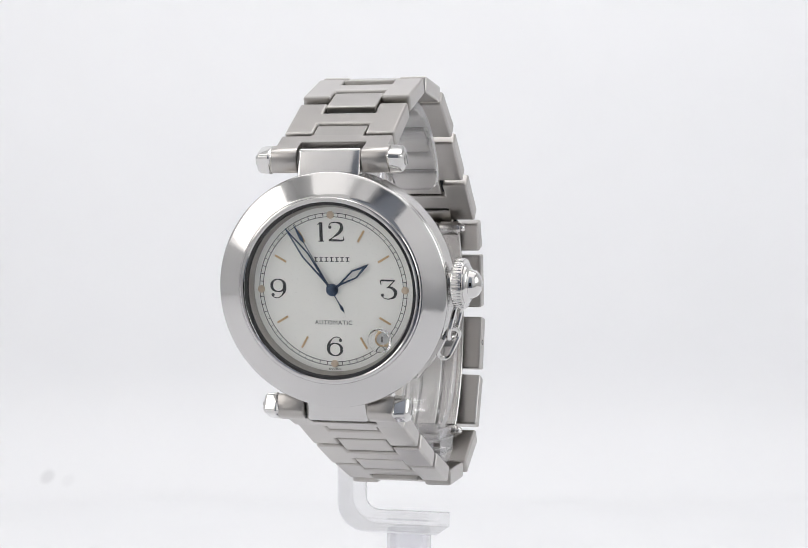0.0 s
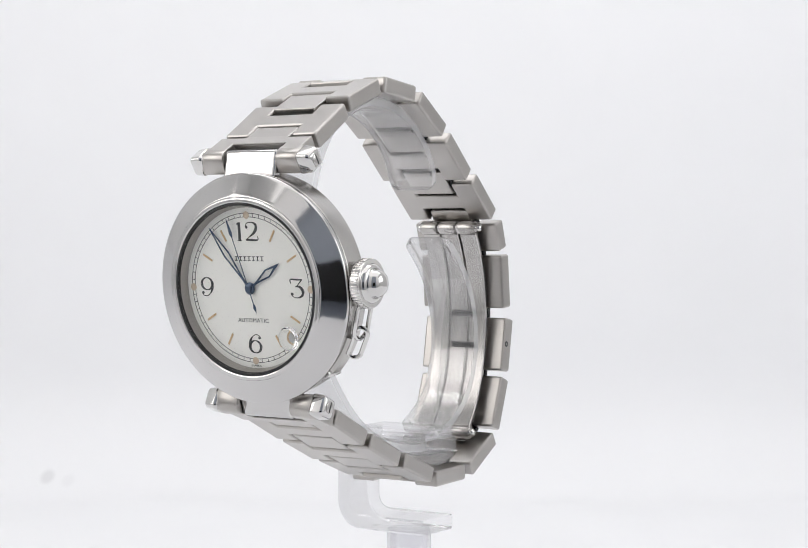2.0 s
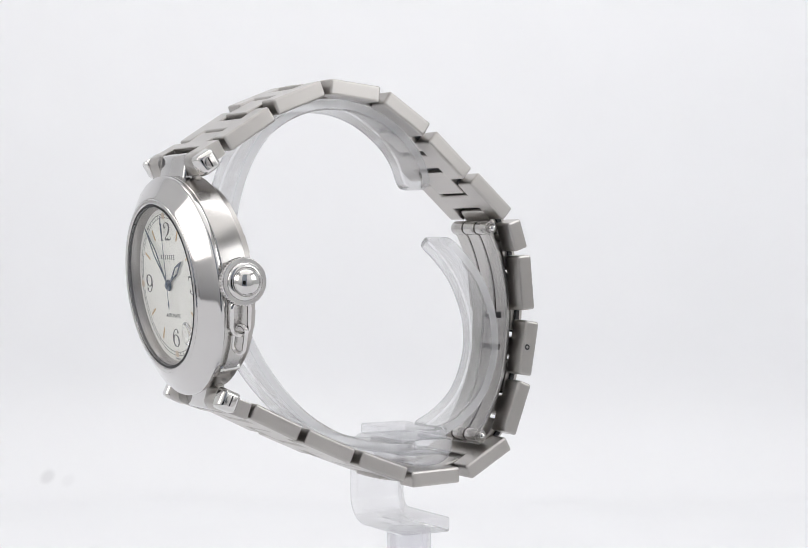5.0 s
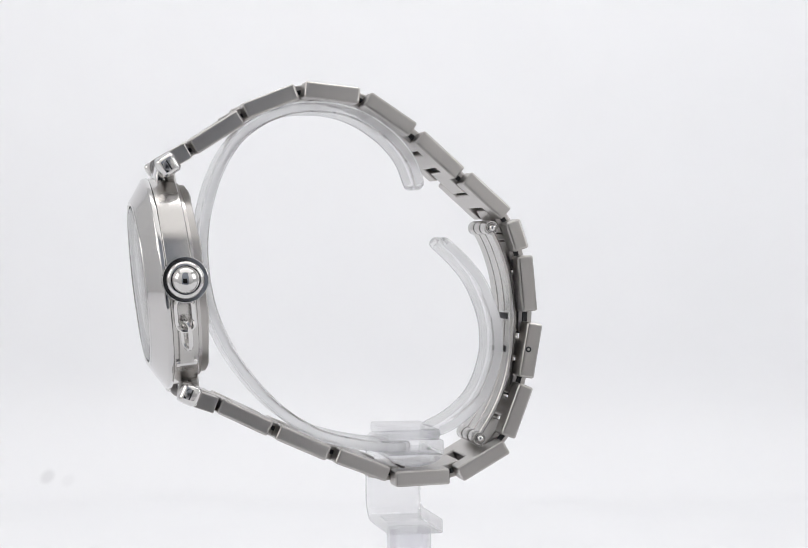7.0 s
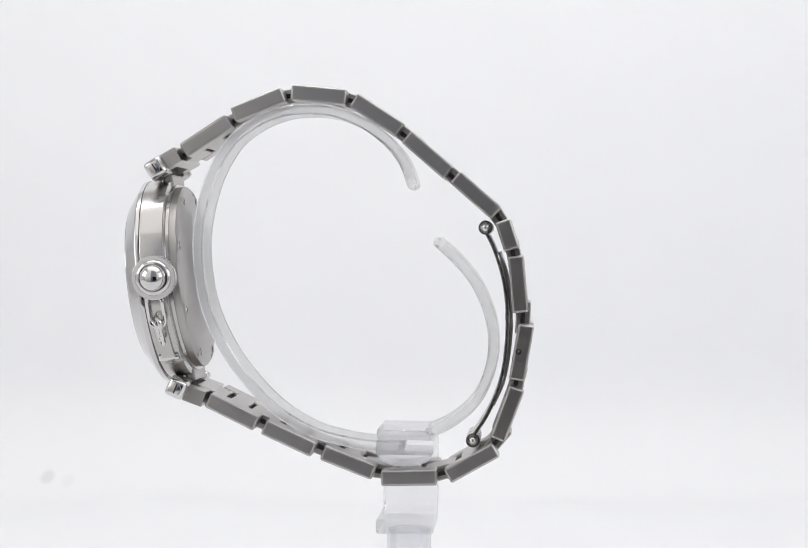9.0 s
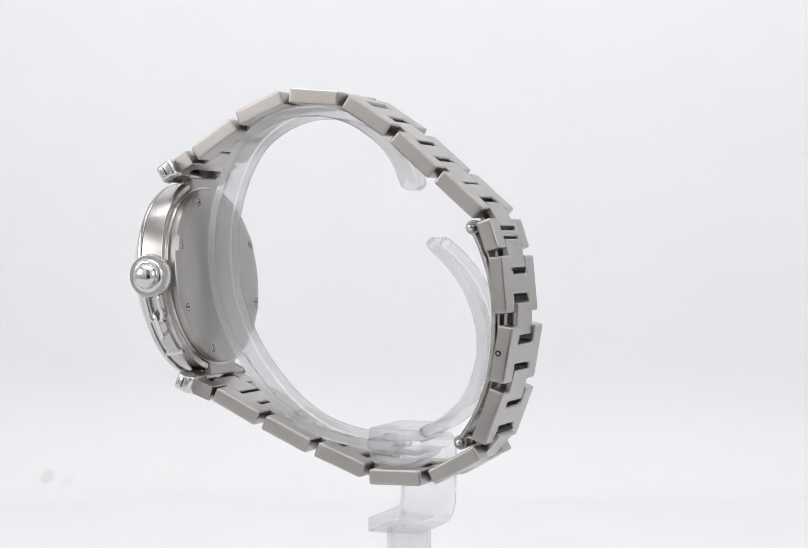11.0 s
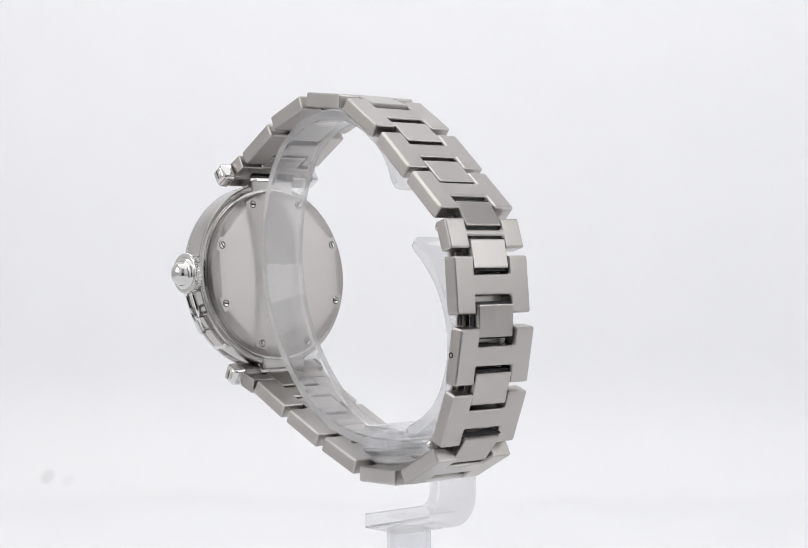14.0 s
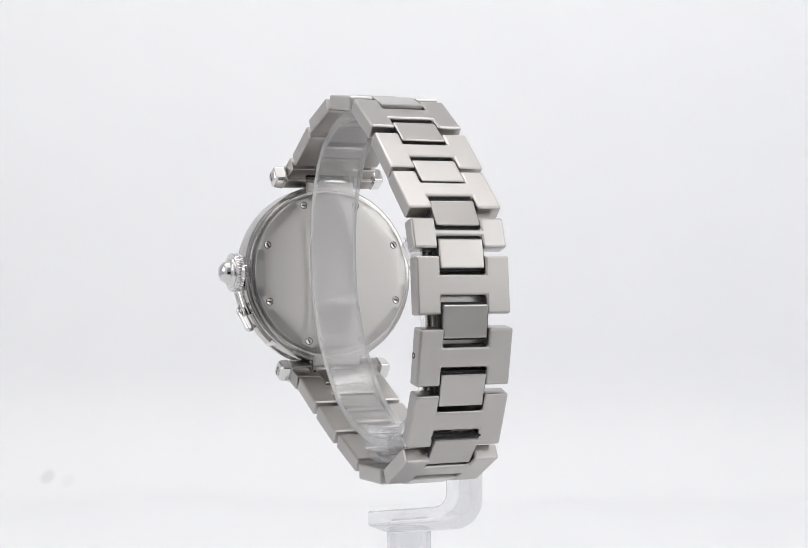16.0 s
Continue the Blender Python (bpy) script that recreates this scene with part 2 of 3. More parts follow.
def setting():
    # one sheet: floor, cove and backdrop
    path = [Vector((-185, FLOOR_Z - 1.5)), Vector((COVE_Y, FLOOR_Z - 1.5))]
    for i in range(1, 25):
        a = math.pi / 2 * i / 24
        path.append(Vector((COVE_Y + COVE_R * math.sin(a), FLOOR_Z - 1.5 + COVE_R - COVE_R * math.cos(a))))
    path.append(Vector((COVE_Y + COVE_R, 470)))
    bm = strip(path, 3.0, -460, 460, 0.3)
    tagged(part("floor", bm, CLOTH, None), "white seamless sheet as floor and backdrop", "floor", kind="structure")
    for name, b in (("wall_left", (-466, -460, -480, 333, -256, 470)), ("wall_right", (460, 466, -480, 333, -256, 470))):
        tagged(part(name, box(*b), TENT, None, smooth=0), "white translucent cloth flank of a light tent", "tent wall", kind="structure")
    tagged(part("ceiling", box(-466, 466, -480, 333, 470, 476), TENT, None, smooth=0), "white cloth roof of a light tent", "ceiling", kind="structure")
    # front flap with a tall slit; unseen stand-ins for dim room, table's edge, room's floor
    bm = joined(box(-460, -120, -345, -340, -250, 470), box(135, 460, -345, -340, -250, 470), box(-120, 135, -345, -340, 400, 470))
    tagged(part("wall_front", bm, FRONT, None, smooth=0), "white cloth front of a light tent with a slit", "tent wall", kind="structure")
    tagged(part("dim_room_panel", box(-200, 210, -385, -380, -250, 440), SHADE, None, smooth=0), "blue-grey panel that stands in for the dim room behind the slit", "wall", kind="structure")
    # unseen black box in place of the camera body, for bezel and crown reflections
    tagged(part("camera_stand_in", box(-58, 80, -352, -346, -108, 40), BLACK, None, smooth=0), "black stand-in for the camera body, met only in reflections", "wall", kind="structure")
    tagged(part("wall_table_edge", box(-460, 460, -184.6, -180, -250, FLOOR_Z - 3.2), SHADE, None, smooth=0), "blue-grey front of the table", "wall", kind="structure")
    tagged(part("floor_room", box(-466, 466, -486, -180, -256, -250), SHADE, None, smooth=0), "blue-grey floor before the table", "floor", kind="structure")
    tagged(part("wall_back_of_room", box(-460, 460, -486, -480, -250, 470), BLACK, None, smooth=0), "dark wall behind the open tent front", "wall", kind="structure")


# ---- the watch ----
# links round the bracelet: middle (y, z), length, lean in degrees
LINKS = [(-35.55, 23.95, 9.6, 33.0), (-26.5, 29.35, 9.5, 22.0), (-15.96, 31.05, 9.6, -5.4), (-5.85, 27.55, 9.6, -33.0), (2.9, 20.7, 9.6, -41.0),
         (11.25, 13.75, 9.5, -41.3), (16.7, 6.9, 5.3, -71.7), (18.6, -1.5, 9.75, -84.5), (19.25, -13.2, 9.7, -99.5), (16.85, -23.75, 9.5, -110.4),
         (10.8, -32.3, 9.6, -150.5), (-0.05, -35.0, 9.7, -178.5), (-10.55, -32.5, 9.6, -200.9), (-20.9, -28.45, 9.6, -204.1), (-30.85, -23.9, 9.5, -205.8)]
END_TOP, END_BOTTOM = (-41.75, 20.1, 30.0), (-37.2, -21.35, -200.0)
THICK, ARM, BAR = 2.75, 4.2, 1.75
LUG_X = -1.25


def sway(y):
    """How far back on the loop a link sits: 0 by the case, 1 at the clasp."""
    return min(max((y - 5) / 12, 0), 1)


def mid_x(y, z):
    front = -1.2 if z > 0 else -0.65
    return front + (-0.15 - front) * sway(y)


def half(y):
    return 8.85 - 0.25 * round(sway(y) * 3) / 3



def link_pose(y, z, lean):
    """x across the bracelet, y along it, z outward."""
    a = radians(lean)
    along, out = Vector((0, math.cos(a), math.sin(a))), Vector((0, -math.sin(a), math.cos(a)))
    m = Matrix((Vector((1, 0, 0)), along, out)).transposed().to_4x4()
    m.translation = (mid_x(y, z), y, z)
    return m


def link_outline(length, bar, HALF):
    h = length / 2
    return [(-HALF, -h), (-ARM, -h), (-ARM, -bar), (ARM, -bar), (ARM, -h), (HALF, -h), (HALF, h), (ARM, h), (ARM, bar), (-ARM, bar), (-ARM, h), (-HALF, h)]


DIAL_AT = Vector((-0.3, -46.0, -1.45))
LEAN = 6.6


def case_pose(n=0.0):
    """The case's space: x to three o'clock, y to twelve, z out of the dial, at height n over it."""
    a = radians(LEAN)
    out = Vector((0, -math.cos(a), -math.sin(a)))
    up = Vector((0, -math.sin(a), math.cos(a)))
    m = Matrix((Vector((1, 0, 0)), up, out)).transposed().to_4x4()
    m.translation = DIAL_AT + out * n
    return m


def stroke(points, widths, z0, z1, n=40):
    """A pen stroke of changing width through the given points."""
    path = glide([Vector((x, y, 0)) for x, y in points], n)
    left, right = [], []
    for i, p in enumerate(path):
        d = (path[min(i + 1, n - 1)] - path[max(i - 1, 0)]).normalized()
        s = i / (n - 1) * (len(widths) - 1)
        k = min(int(s), len(widths) - 2)
        w = widths[k] + (widths[k + 1] - widths[k]) * (s - k)
        q = Vector((-d.y, d.x, 0)) * w / 2
        left.append(p + q)
        right.append(p - q)
    bm = bmesh.new()
    rows = [[bm.verts.new((a.x, a.y, z)) for a, z in ((l, z0), (l, z1), (r, z1), (r, z0))] for l, r in zip(left, right)]
    for a, b in zip(rows, rows[1:]):
        for i in range(4):
            bm.faces.new((a[i], a[(i + 1) % 4], b[(i + 1) % 4], b[i]))
    bm.faces.new(rows[0])
    bm.faces.new(rows[-1][::-1])
    return bm


def shifted(bm, x, y, s=1.0):
    bmesh.ops.transform(bm, matrix=Matrix.Translation((x, y, 0)) @ Matrix.Diagonal((s, s, 1, 1)), verts=bm.verts[:])
    return bm


def arc(cx, cy, rx, ry, a0, a1, n=10):
    return [(cx + rx * math.cos(radians(a0 + (a1 - a0) * i / (n - 1))), cy + ry * math.sin(radians(a0 + (a1 - a0) * i / (n - 1)))) for i in range(n)]


def numeral(which):
    z0, z1 = 0.0, 0.035
    if which == "6":
        return joined(stroke(arc(0, -0.5, 1.05, 0.95, 0, 360, 17), [0.5, 0.12, 0.5, 0.12, 0.5], z0, z1, 60),
                      stroke([(-1.02, -0.45), (-1.0, 0.25), (-0.55, 1.0), (0.1, 1.4), (0.75, 1.3), (1.0, 0.95)], [0.5, 0.4, 0.15, 0.12, 0.12], z0, z1),
                      shifted(lathe([(0, z0), (0.24, z0), (0.24, z1), (0, z1)], 16, False), 0.88, 0.92))
    if which == "9":
        bm = numeral("6")
        bmesh.ops.rotate(bm, cent=(0, 0, 0), matrix=Matrix.Rotation(math.pi, 3, "Z"), verts=bm.verts[:])
        return bm
    if which == "3":
        return joined(stroke([(-1.15, 0.75), (-1.15, 1.36), (0, 1.36), (1.0, 1.36)], [0.12, 0.24, 0.24, 0.2], z0, z1),
                      stroke([(1.0, 1.4), (0.5, 0.9), (-0.05, 0.35)], [0.14, 0.16, 0.14], z0, z1, 12),
                      stroke([(-0.3, 0.3), (0.45, 0.28), (1.08, -0.35), (0.85, -1.1), (0, -1.42), (-0.8, -1.25), (-1.1, -0.85)],
                             [0.14, 0.34, 0.52, 0.4, 0.16, 0.12, 0.12], z0, z1),
                      shifted(lathe([(0, z0), (0.24, z0), (0.24, z1), (0, z1)], 16, False), -0.95, -0.85))
    if which == "1":
        return joined(stroke([(0, -1.4), (0, 1.45)], [0.5, 0.5], z0, z1, 4), stroke([(-0.45, -1.4), (0.45, -1.4)], [0.13, 0.13], z0, z1, 4),
                      stroke([(-0.55, 1.1), (-0.2, 1.3), (0.1, 1.4)], [0.1, 0.2, 0.1], z0, z1, 8))
    return joined(stroke([(-1.1, 0.75), (-0.8, 1.3), (0, 1.45), (0.8, 1.2), (0.95, 0.55), (0.5, -0.15), (-0.4, -0.8), (-1.05, -1.25)],
                         [0.12, 0.12, 0.16, 0.42, 0.52, 0.36, 0.15, 0.12], z0, z1),
                  stroke([(-1.1, -1.25), (0, -1.27), (1.15, -1.25), (1.2, -0.7)], [0.3, 0.34, 0.26, 0.1], z0, z1, 20),
                  shifted(lathe([(0, z0), (0.24, z0), (0.24, z1), (0, z1)], 16, False), -0.88, 0.72))


def words(text, size, spread, y, parent, name, label):
    """Printed word, set wide and centred."""
    cu = bpy.data.curves.new(name, "FONT")
    cu.body, cu.size, cu.align_x, cu.align_y, cu.space_character, cu.extrude = text, size, "CENTER", "CENTER", 1.12, 0.012
    tmp = new("tmp", cu)
    me = bpy.data.meshes.new_from_object(tmp.evaluated_get(bpy.context.evaluated_depsgraph_get()))
    bpy.data.objects.remove(tmp)
    bm = bmesh.new()
    bm.from_mesh(me)
    xs = [v.co.x for v in bm.verts]
    bmesh.ops.transform(bm, matrix=Matrix.Translation((0, y, 0.02)) @ Matrix.Diagonal((spread / (max(xs) - min(xs)), 1, 1, 1)), verts=bm.verts[:])
    return part(name, bm, INK_GREY, parent, label, 0)


def lozenge(tail, root, wide_at, wide, tip, bore, z0, z1, rim):
    """A hand: a slim shank that opens into a hollow lozenge, towards +y."""
    outer_r = [(0.16, tail), (0.2, root), (wide, wide_at), (0.05, tip)]
    inner_r = [(0.0, root + 0.45), (wide - rim, wide_at), (0.0, tip - 1.2)]
    bm = bmesh.new()
    for side in (1, -1):
        o = [bm.verts.new((side * x, y, z1)) for x, y in outer_r]
        i0 = bm.verts.new((0, tail, z1))
        a, b, c = [bm.verts.new((side * x, y, z1)) for x, y in inner_r]
        e = bm.verts.new((0, tip, z1))
        bm.faces.new((i0, o[0], o[1], a) if side > 0 else (a, o[1], o[0], i0))
        bm.faces.new((a, o[1], o[2], b))
        bm.faces.new((b, o[2], o[3], c))
        bm.faces.new((c, o[3], e))
    bmesh.ops.remove_doubles(bm, verts=bm.verts[:], dist=1e-4)
    bmesh.ops.recalc_face_normals(bm, faces=bm.faces[:])
    ret = bmesh.ops.extrude_face_region(bm, geom=bm.faces[:])
    for v in ret["geom"]:
        if isinstance(v, bmesh.types.BMVert):
            v.co.z = z0
    return joined(bm, lathe([(0, z0), (bore, z0), (bore, z1), (bore * 0.8, z1 + 0.08), (0, z1 + 0.08)], 32, False))


def watch():
    w = tagged(new("wristwatch"), "stainless steel wristwatch with cream dial and brushed link bracelet", "wristwatch")
    # case: turned band, then bezel, back, crystal
    band = lathe([(12.9, -1.4), (17.55, -1.4), (17.65, -1.52), (17.65, -1.6), (17.65, -5.3), (17.63, -5.4), (17.5, -5.5), (17.3, -5.55), (16.75, -5.6), (16.6, -5.7), (16.55, -6.2), (12.0, -6.2), (12.0, -3.0)], 128)
    case = place(part("case_band", band, CASE_BAND, w, "brushed steel case band"), case_pose())
    bez = lathe([(13.05, 0.4), (13.2, 1.4), (13.32, 1.8), (13.45, 1.96), (13.62, 2.04), (13.95, 2.04), (14.1, 1.98), (14.18, 1.84), (14.24, 1.80), (14.34, 1.80), (14.4, 1.78), (14.5, 1.725)]
                + [(14.5 + 0.345 * i, 1.725 - 0.224 * i) for i in range(1, 10)]
                + [(17.82, -0.43), (17.9, -0.5), (17.98, -0.6), (18.02, -0.72), (18.03, -0.78), (18.03, -1.2), (18.0, -1.3), (17.85, -1.36), (13.0, -1.36)], 192)
    # the outer edge sits a little off the dial's centre
    for v in bez.verts:
        k = min(max((math.hypot(v.co.x, v.co.y) - 14.5) / 3.4, 0), 1)
        v.co += Vector((-0.35, -0.25, 0)) * k
    place(part("bezel", bez, BEZEL, w, "smooth polished steel bezel with fine scratches", 24), case_pose())
    rim = lathe([(12.5, 0.1), (13.03, 1.3), (13.2, 1.55), (13.2, -0.35), (12.5, -0.35)], 128)
    place(part("inner_rim", rim, BACK, w, "grey steel inner ring round the dial"), case_pose())
    place(part("gasket", lathe([(12.9, 1.4), (13.24, 1.4), (13.36, 1.9), (13.02, 1.96)], 128), DARK, w, "thin black gasket round the crystal"), case_pose())
    back = bmesh.new()
    # flat back whose rim is cut by eight bevels, each a crescent between two screws
    rings = []
    for i in range(8):
        for d in (-5.2, -4.0, 0.0, 4.0, 5.2, 5.21, 8, 11, 14, 17, 20, 22.5, 25, 28, 31, 34, 37, 39.79):
            th = radians(22.5 + 45 * i + d)
            off = abs(d - 22.5)
            inner, low = (14.15 / math.cos(radians(off)), -7.42) if off < 17.295 else (15.5, -7.5)
            rings.append([back.verts.new((r * math.cos(th), r * math.sin(th), z)) for r, z in ((12.5, -7.7), (inner - 0.25, -7.7), (inner, -7.68), (15.8, low), (16.0, low + 0.12), (16.05, -6.15))])
    n = len(rings)
    for i in range(n):
        p, q = rings[i], rings[(i + 1) % n]
        for k in range(5):
            back.faces.new((p[k], q[k], q[k + 1], p[k + 1]))
    back.faces.new([r[0] for r in rings])
    back.faces.new([r[-1] for r in rings][::-1])
    cb = place(part("case_back", back, BACK, w, "satin steel case back with cut bevels and small screws", 20), case_pose())
    for i in range(8):
        a = radians(22.5 + 45 * i)
        part("screw_recess", shifted(lathe([(0.62, -7.695), (0.74, -7.695), (0.74, -7.708), (0.62, -7.708)], 20), 14.45 * math.cos(a), 14.45 * math.sin(a)), DARK, cb)
        s = lathe([(0, -7.5), (0.6, -7.5), (0.64, -7.7), (0.56, -7.78), (0.4, -7.75), (0, -7.75)], 16, False)
        part("screw", shifted(s, 14.45 * math.cos(a), 14.45 * math.sin(a)), SATIN, cb, "small round steel screw")
        sl = box(-0.5, 0.5, -0.13, 0.13, -7.77, -7.752)
        bmesh.ops.rotate(sl, cent=(0, 0, 0), matrix=Matrix.Rotation(a * 2.7, 3, "Z"), verts=sl.verts[:])
        part("screw_slot", shifted(sl, 14.45 * math.cos(a), 14.45 * math.sin(a)), DARK, cb, "dark screw slot")
    glass = lathe([(0, 2.08), (6, 2.07), (12.5, 2.02), (12.9, 1.98), (13.05, 1.86), (13.05, 1.42), (12.6, 1.36), (0, 1.36)], 96, False)
    cr = place(part("crystal", glass, CRYSTAL, w, "clear domed watch crystal"), case_pose())
    cr.visible_shadow = False
    lens = lathe([(0, 1.352), (1.8, 1.352), (1.86, 1.33), (1.86, 1.24), (1.65, 1.02), (1.3, 0.84), (0.9, 0.71), (0.45, 0.63), (0, 0.61)], 48, False)
    ln = place(part("date_lens", shifted(lens, 7.5, -7.45), LENS, w, "round magnifying bubble over the date"), case_pose())
    ln.visible_shadow = False

    # dial and its print
    dial = place(part("dial", lathe([(0, 0), (12.6, 0), (12.6, -0.5), (0, -0.5)], 128, False), DIAL, w, "cream white dial"), case_pose())
    for r in (11.05, 11.62):
        part("track_ring", lathe([(r - 0.045, 0.004), (r + 0.045, 0.004), (r + 0.045, 0.02), (r - 0.045, 0.02)], 128), INK_GREY, dial, "thin grey ring of the minute track")
    tick = mesh_of("tick", box(11.06, 11.61, -0.045, 0.045, 0.003, 0.018), INK_GREY, 0)
    for i in range(60):
        if i % 15:
            place(part("minute_tick", tick, None, dial), pose(0, 0, 0, 0, 0, 6 * i))
    for i in range(4):
        a = radians(90 * i)
        part("hour_dot", shifted(lathe([(0, 0.03), (0.5, 0.03), (0.58, 0.09), (0.4, 0.14), (0, 0.16)], 24, False), 11.33 * math.cos(a), 11.33 * math.sin(a)), DOT, dial, "tan luminous dot")
    baton = mesh_of("baton", box(8.35, 10.35, -0.16, 0.16, 0.0, 0.12, 0.05), GOLD)
    for h in (1, 2, 4, 5, 7, 8, 10, 11):
        place(part("hour_baton", baton, None, dial, "slim tan baton hour marker"), pose(0, 0, 0, 0, 0, 90 - 30 * h))
    for text, x, y in (("1", -1.55, 8.75), ("2", 0.75, 8.75), ("3", 8.75, 0.1), ("6", 0.1, -8.65), ("9", -8.65, 0.05)):
        part("numeral", shifted(numeral(text), x, y), INK, dial, "black printed arabic numeral")
    words("AUTOMATIC", 0.92, 5.9, -5.05, dial, "printed_word", "small grey printed word")
    words("SWISS", 0.42, 1.9, -12.15, dial, "printed_word", "tiny grey printed word")
    for i in range(7):
        x = -2.9 + 5.8 * (i + 0.5) / 7
        part("printed_bar", joined(box(x - 0.12, x + 0.06, 4.27, 4.9, 0.003, 0.018), box(x - 0.3, x + 0.3, 4.22, 4.31, 0.003, 0.019), box(x - 0.3, x + 0.3, 4.86, 4.95, 0.003, 0.019)), INK_GREY, dial, "dark bars of small print")
    part("date_window", shifted(lathe([(0.72, 0.0), (0.95, 0.0), (0.95, 0.1), (0.88, 0.16), (0.72, 0.05)], 40), 7.55, -7.45), GOLD, dial, "tan framed round date window")
    part("date_disc", shifted(lathe([(0, 0.01), (0.715, 0.01), (0.715, 0.03), (0, 0.03)], 32, False), 7.55, -7.45), DATE, dial, "date disc, greyed in place of its recess shade")
    part("date_mark", box(7.42, 7.68, -7.8, -7.1, 0.03, 0.04), INK, dial, "black date figure as a bar")

    # hands: eight minutes before two
    place(part("hour_hand", lozenge(-0.2, 1.6, 4.3, 0.72, 7.0, 0.95, 0.28, 0.38, 0.24), BLUED, w, "blued steel hollow lozenge hour hand"), case_pose() @ pose(0, 0, 0, 0, 0, -56))
    place(part("minute_hand", lozenge(-0.2, 2.2, 6.6, 0.62, 11.7, 0.85, 0.45, 0.54, 0.22), BLUED, w, "blued steel hollow lozenge minute hand"), case_pose() @ pose(0, 0, 0, 0, 0, 37.2))
    sec = joined(prism([(-0.07, -2.4), (-0.26, -3.1), (0, -4.0), (0.26, -3.1), (0.07, -2.4), (0.05, 8.2), (0.3, 9.0), (0.03, 11.4), (-0.03, 11.4), (-0.3, 9.0), (-0.05, 8.2)], 0.66, 0.72),
                 lathe([(0, 0.6), (0.62, 0.6), (0.62, 0.74), (0.5, 0.84), (0, 0.86)], 32, False))
    second = part("second_hand", sec, BLUED, w, "thin blued steel second hand")

    # crown with its cap and chain
    crown_m = case_pose() @ Matrix.Translation((17.0, 0.55, -3.95)) @ pose(0, 0, 0, 0, 90, 0)
    cap = lathe([(0, 0), (2.0, 0), (2.0, 0.9), (3.1, 0.95), (3.6, 1.15), (3.7, 1.4), (3.7, 2.72), (3.68, 2.78), (3.62, 2.8), (3.05, 2.8), (3.02, 2.84), (3.0, 2.95), (2.85, 3.2),
                 (2.6, 3.42), (2.36, 3.46), (2.28, 3.4), (2.2, 3.48), (2.14, 3.8), (1.98, 4.25), (1.65, 4.68), (1.2, 4.98), (0.62, 5.16), (0, 5.2)], 72, False)
    crown = place(part("crown_cap", cap, POLISHED, w, "polished screw-down crown cap with domed end"), crown_m)
    part("cap_ring", lathe([(3.03, 2.7), (3.03, 2.835), (3.62, 2.835), (3.66, 2.82), (3.66, 2.7)], 72), POLISHED, crown, "flat polished ring of the crown cap", 10)
    ridge = mesh_of("ridge", rod((3.67, 0, 1.25), (3.67, 0, 2.65), 0.14, 8), POLISHED)
    for i in range(44):
        place(part("knurl_ridge", ridge, None, crown), pose(0, 0, 0, 0, 0, 360 / 44 * i))
    # chain guard: hinge plate on the flank, two links up to the cap
    for ang, rad, half_w, half_l, spin in ((-15.6, 18.75, 1.4, 2.9, 80), (-26.5, 18.95, 1.0, 2.5, 30)):
        loop = arc(0, half_l - half_w, half_w, half_w, 0, 180, 10) + arc(0, half_w - half_l, half_w, half_w, 180, 360, 10)
        n = len(loop)
        ring = bmesh.new()
        rows = []
        for i in range(n):
            p = Vector((*loop[i], 0))
            d = (Vector((*loop[(i + 1) % n], 0)) - Vector((*loop[i - 1], 0))).normalized()
            q = Vector((-d.y, d.x, 0))
            rows.append([ring.verts.new(p + q * 0.36 * math.cos(radians(45 * k)) + Vector((0, 0, 0.36 * math.sin(radians(45 * k))))) for k in range(8)])
        for i in range(n):
            a, b = rows[i], rows[(i + 1) % n]
            for k in range(8):
                ring.faces.new((a[k], a[(k + 1) % 8], b[(k + 1) % 8], b[k]))
        a = radians(ang)
        lm = case_pose() @ Matrix.Translation((rad * math.cos(a), rad * math.sin(a), -3.4)) @ pose(0, 0, 0, 0, 0, ang) @ pose(0, 0, 0, 0, spin, 0)
        place(part("chain_link", ring, POLISHED, w, "polished steel link of the crown chain"), lm)
    plate = lathe([(17.67, -4.6), (18.25, -4.5), (18.25, -2.3), (17.67, -2.1)], 128)
    bmesh.ops.delete(plate, geom=[f for f in plate.faces if not (-47 < math.degrees(math.atan2(f.calc_center_median().y, f.calc_center_median().x)) < -24)], context="FACES")
    bmesh.ops.holes_fill(plate, edges=plate.edges[:])
    place(part("hinge_plate", plate, SATIN, w, "curved steel plate of the crown chain"), case_pose())
    a = radians(-48)
    hm = case_pose() @ pose(17.7 * math.cos(a), 17.8 * math.sin(a), -3.4)
    place(part("hinge_pin", rod((0, 0, -1.7), (0, 0, 1.7), 0.62), POLISHED, w, "small steel hinge pin"), hm)

    # lugs: block, bar, caps with screws, end link; for both ends
    for (by, bz), (ey, ez, el), side in (((-43.9, 18.25), END_TOP, 1), ((-40.25, -19.75), END_BOTTOM, -1)):
        tilt = 33 if side > 0 else -23.4
        blk = box(-5.0, 5.0, 15.5, 21.1, -4.3, -2.0, 0.5, 3)
        for v in blk.verts:
            if v.co.z > -3.2:
                v.co.z -= 0.26 * (v.co.y - 15.5)
        # added block of duller steel, to keep the lug dark from behind
        rear = box(-5.0, 5.0, 15.6, 18.3, -5.9, -4.32, 0.3, 2)
        if side < 0:
            for bm in (blk, rear):
                bmesh.ops.rotate(bm, cent=(0, 0, 0), matrix=Matrix.Rotation(math.pi, 3, "Z"), verts=bm.verts[:])
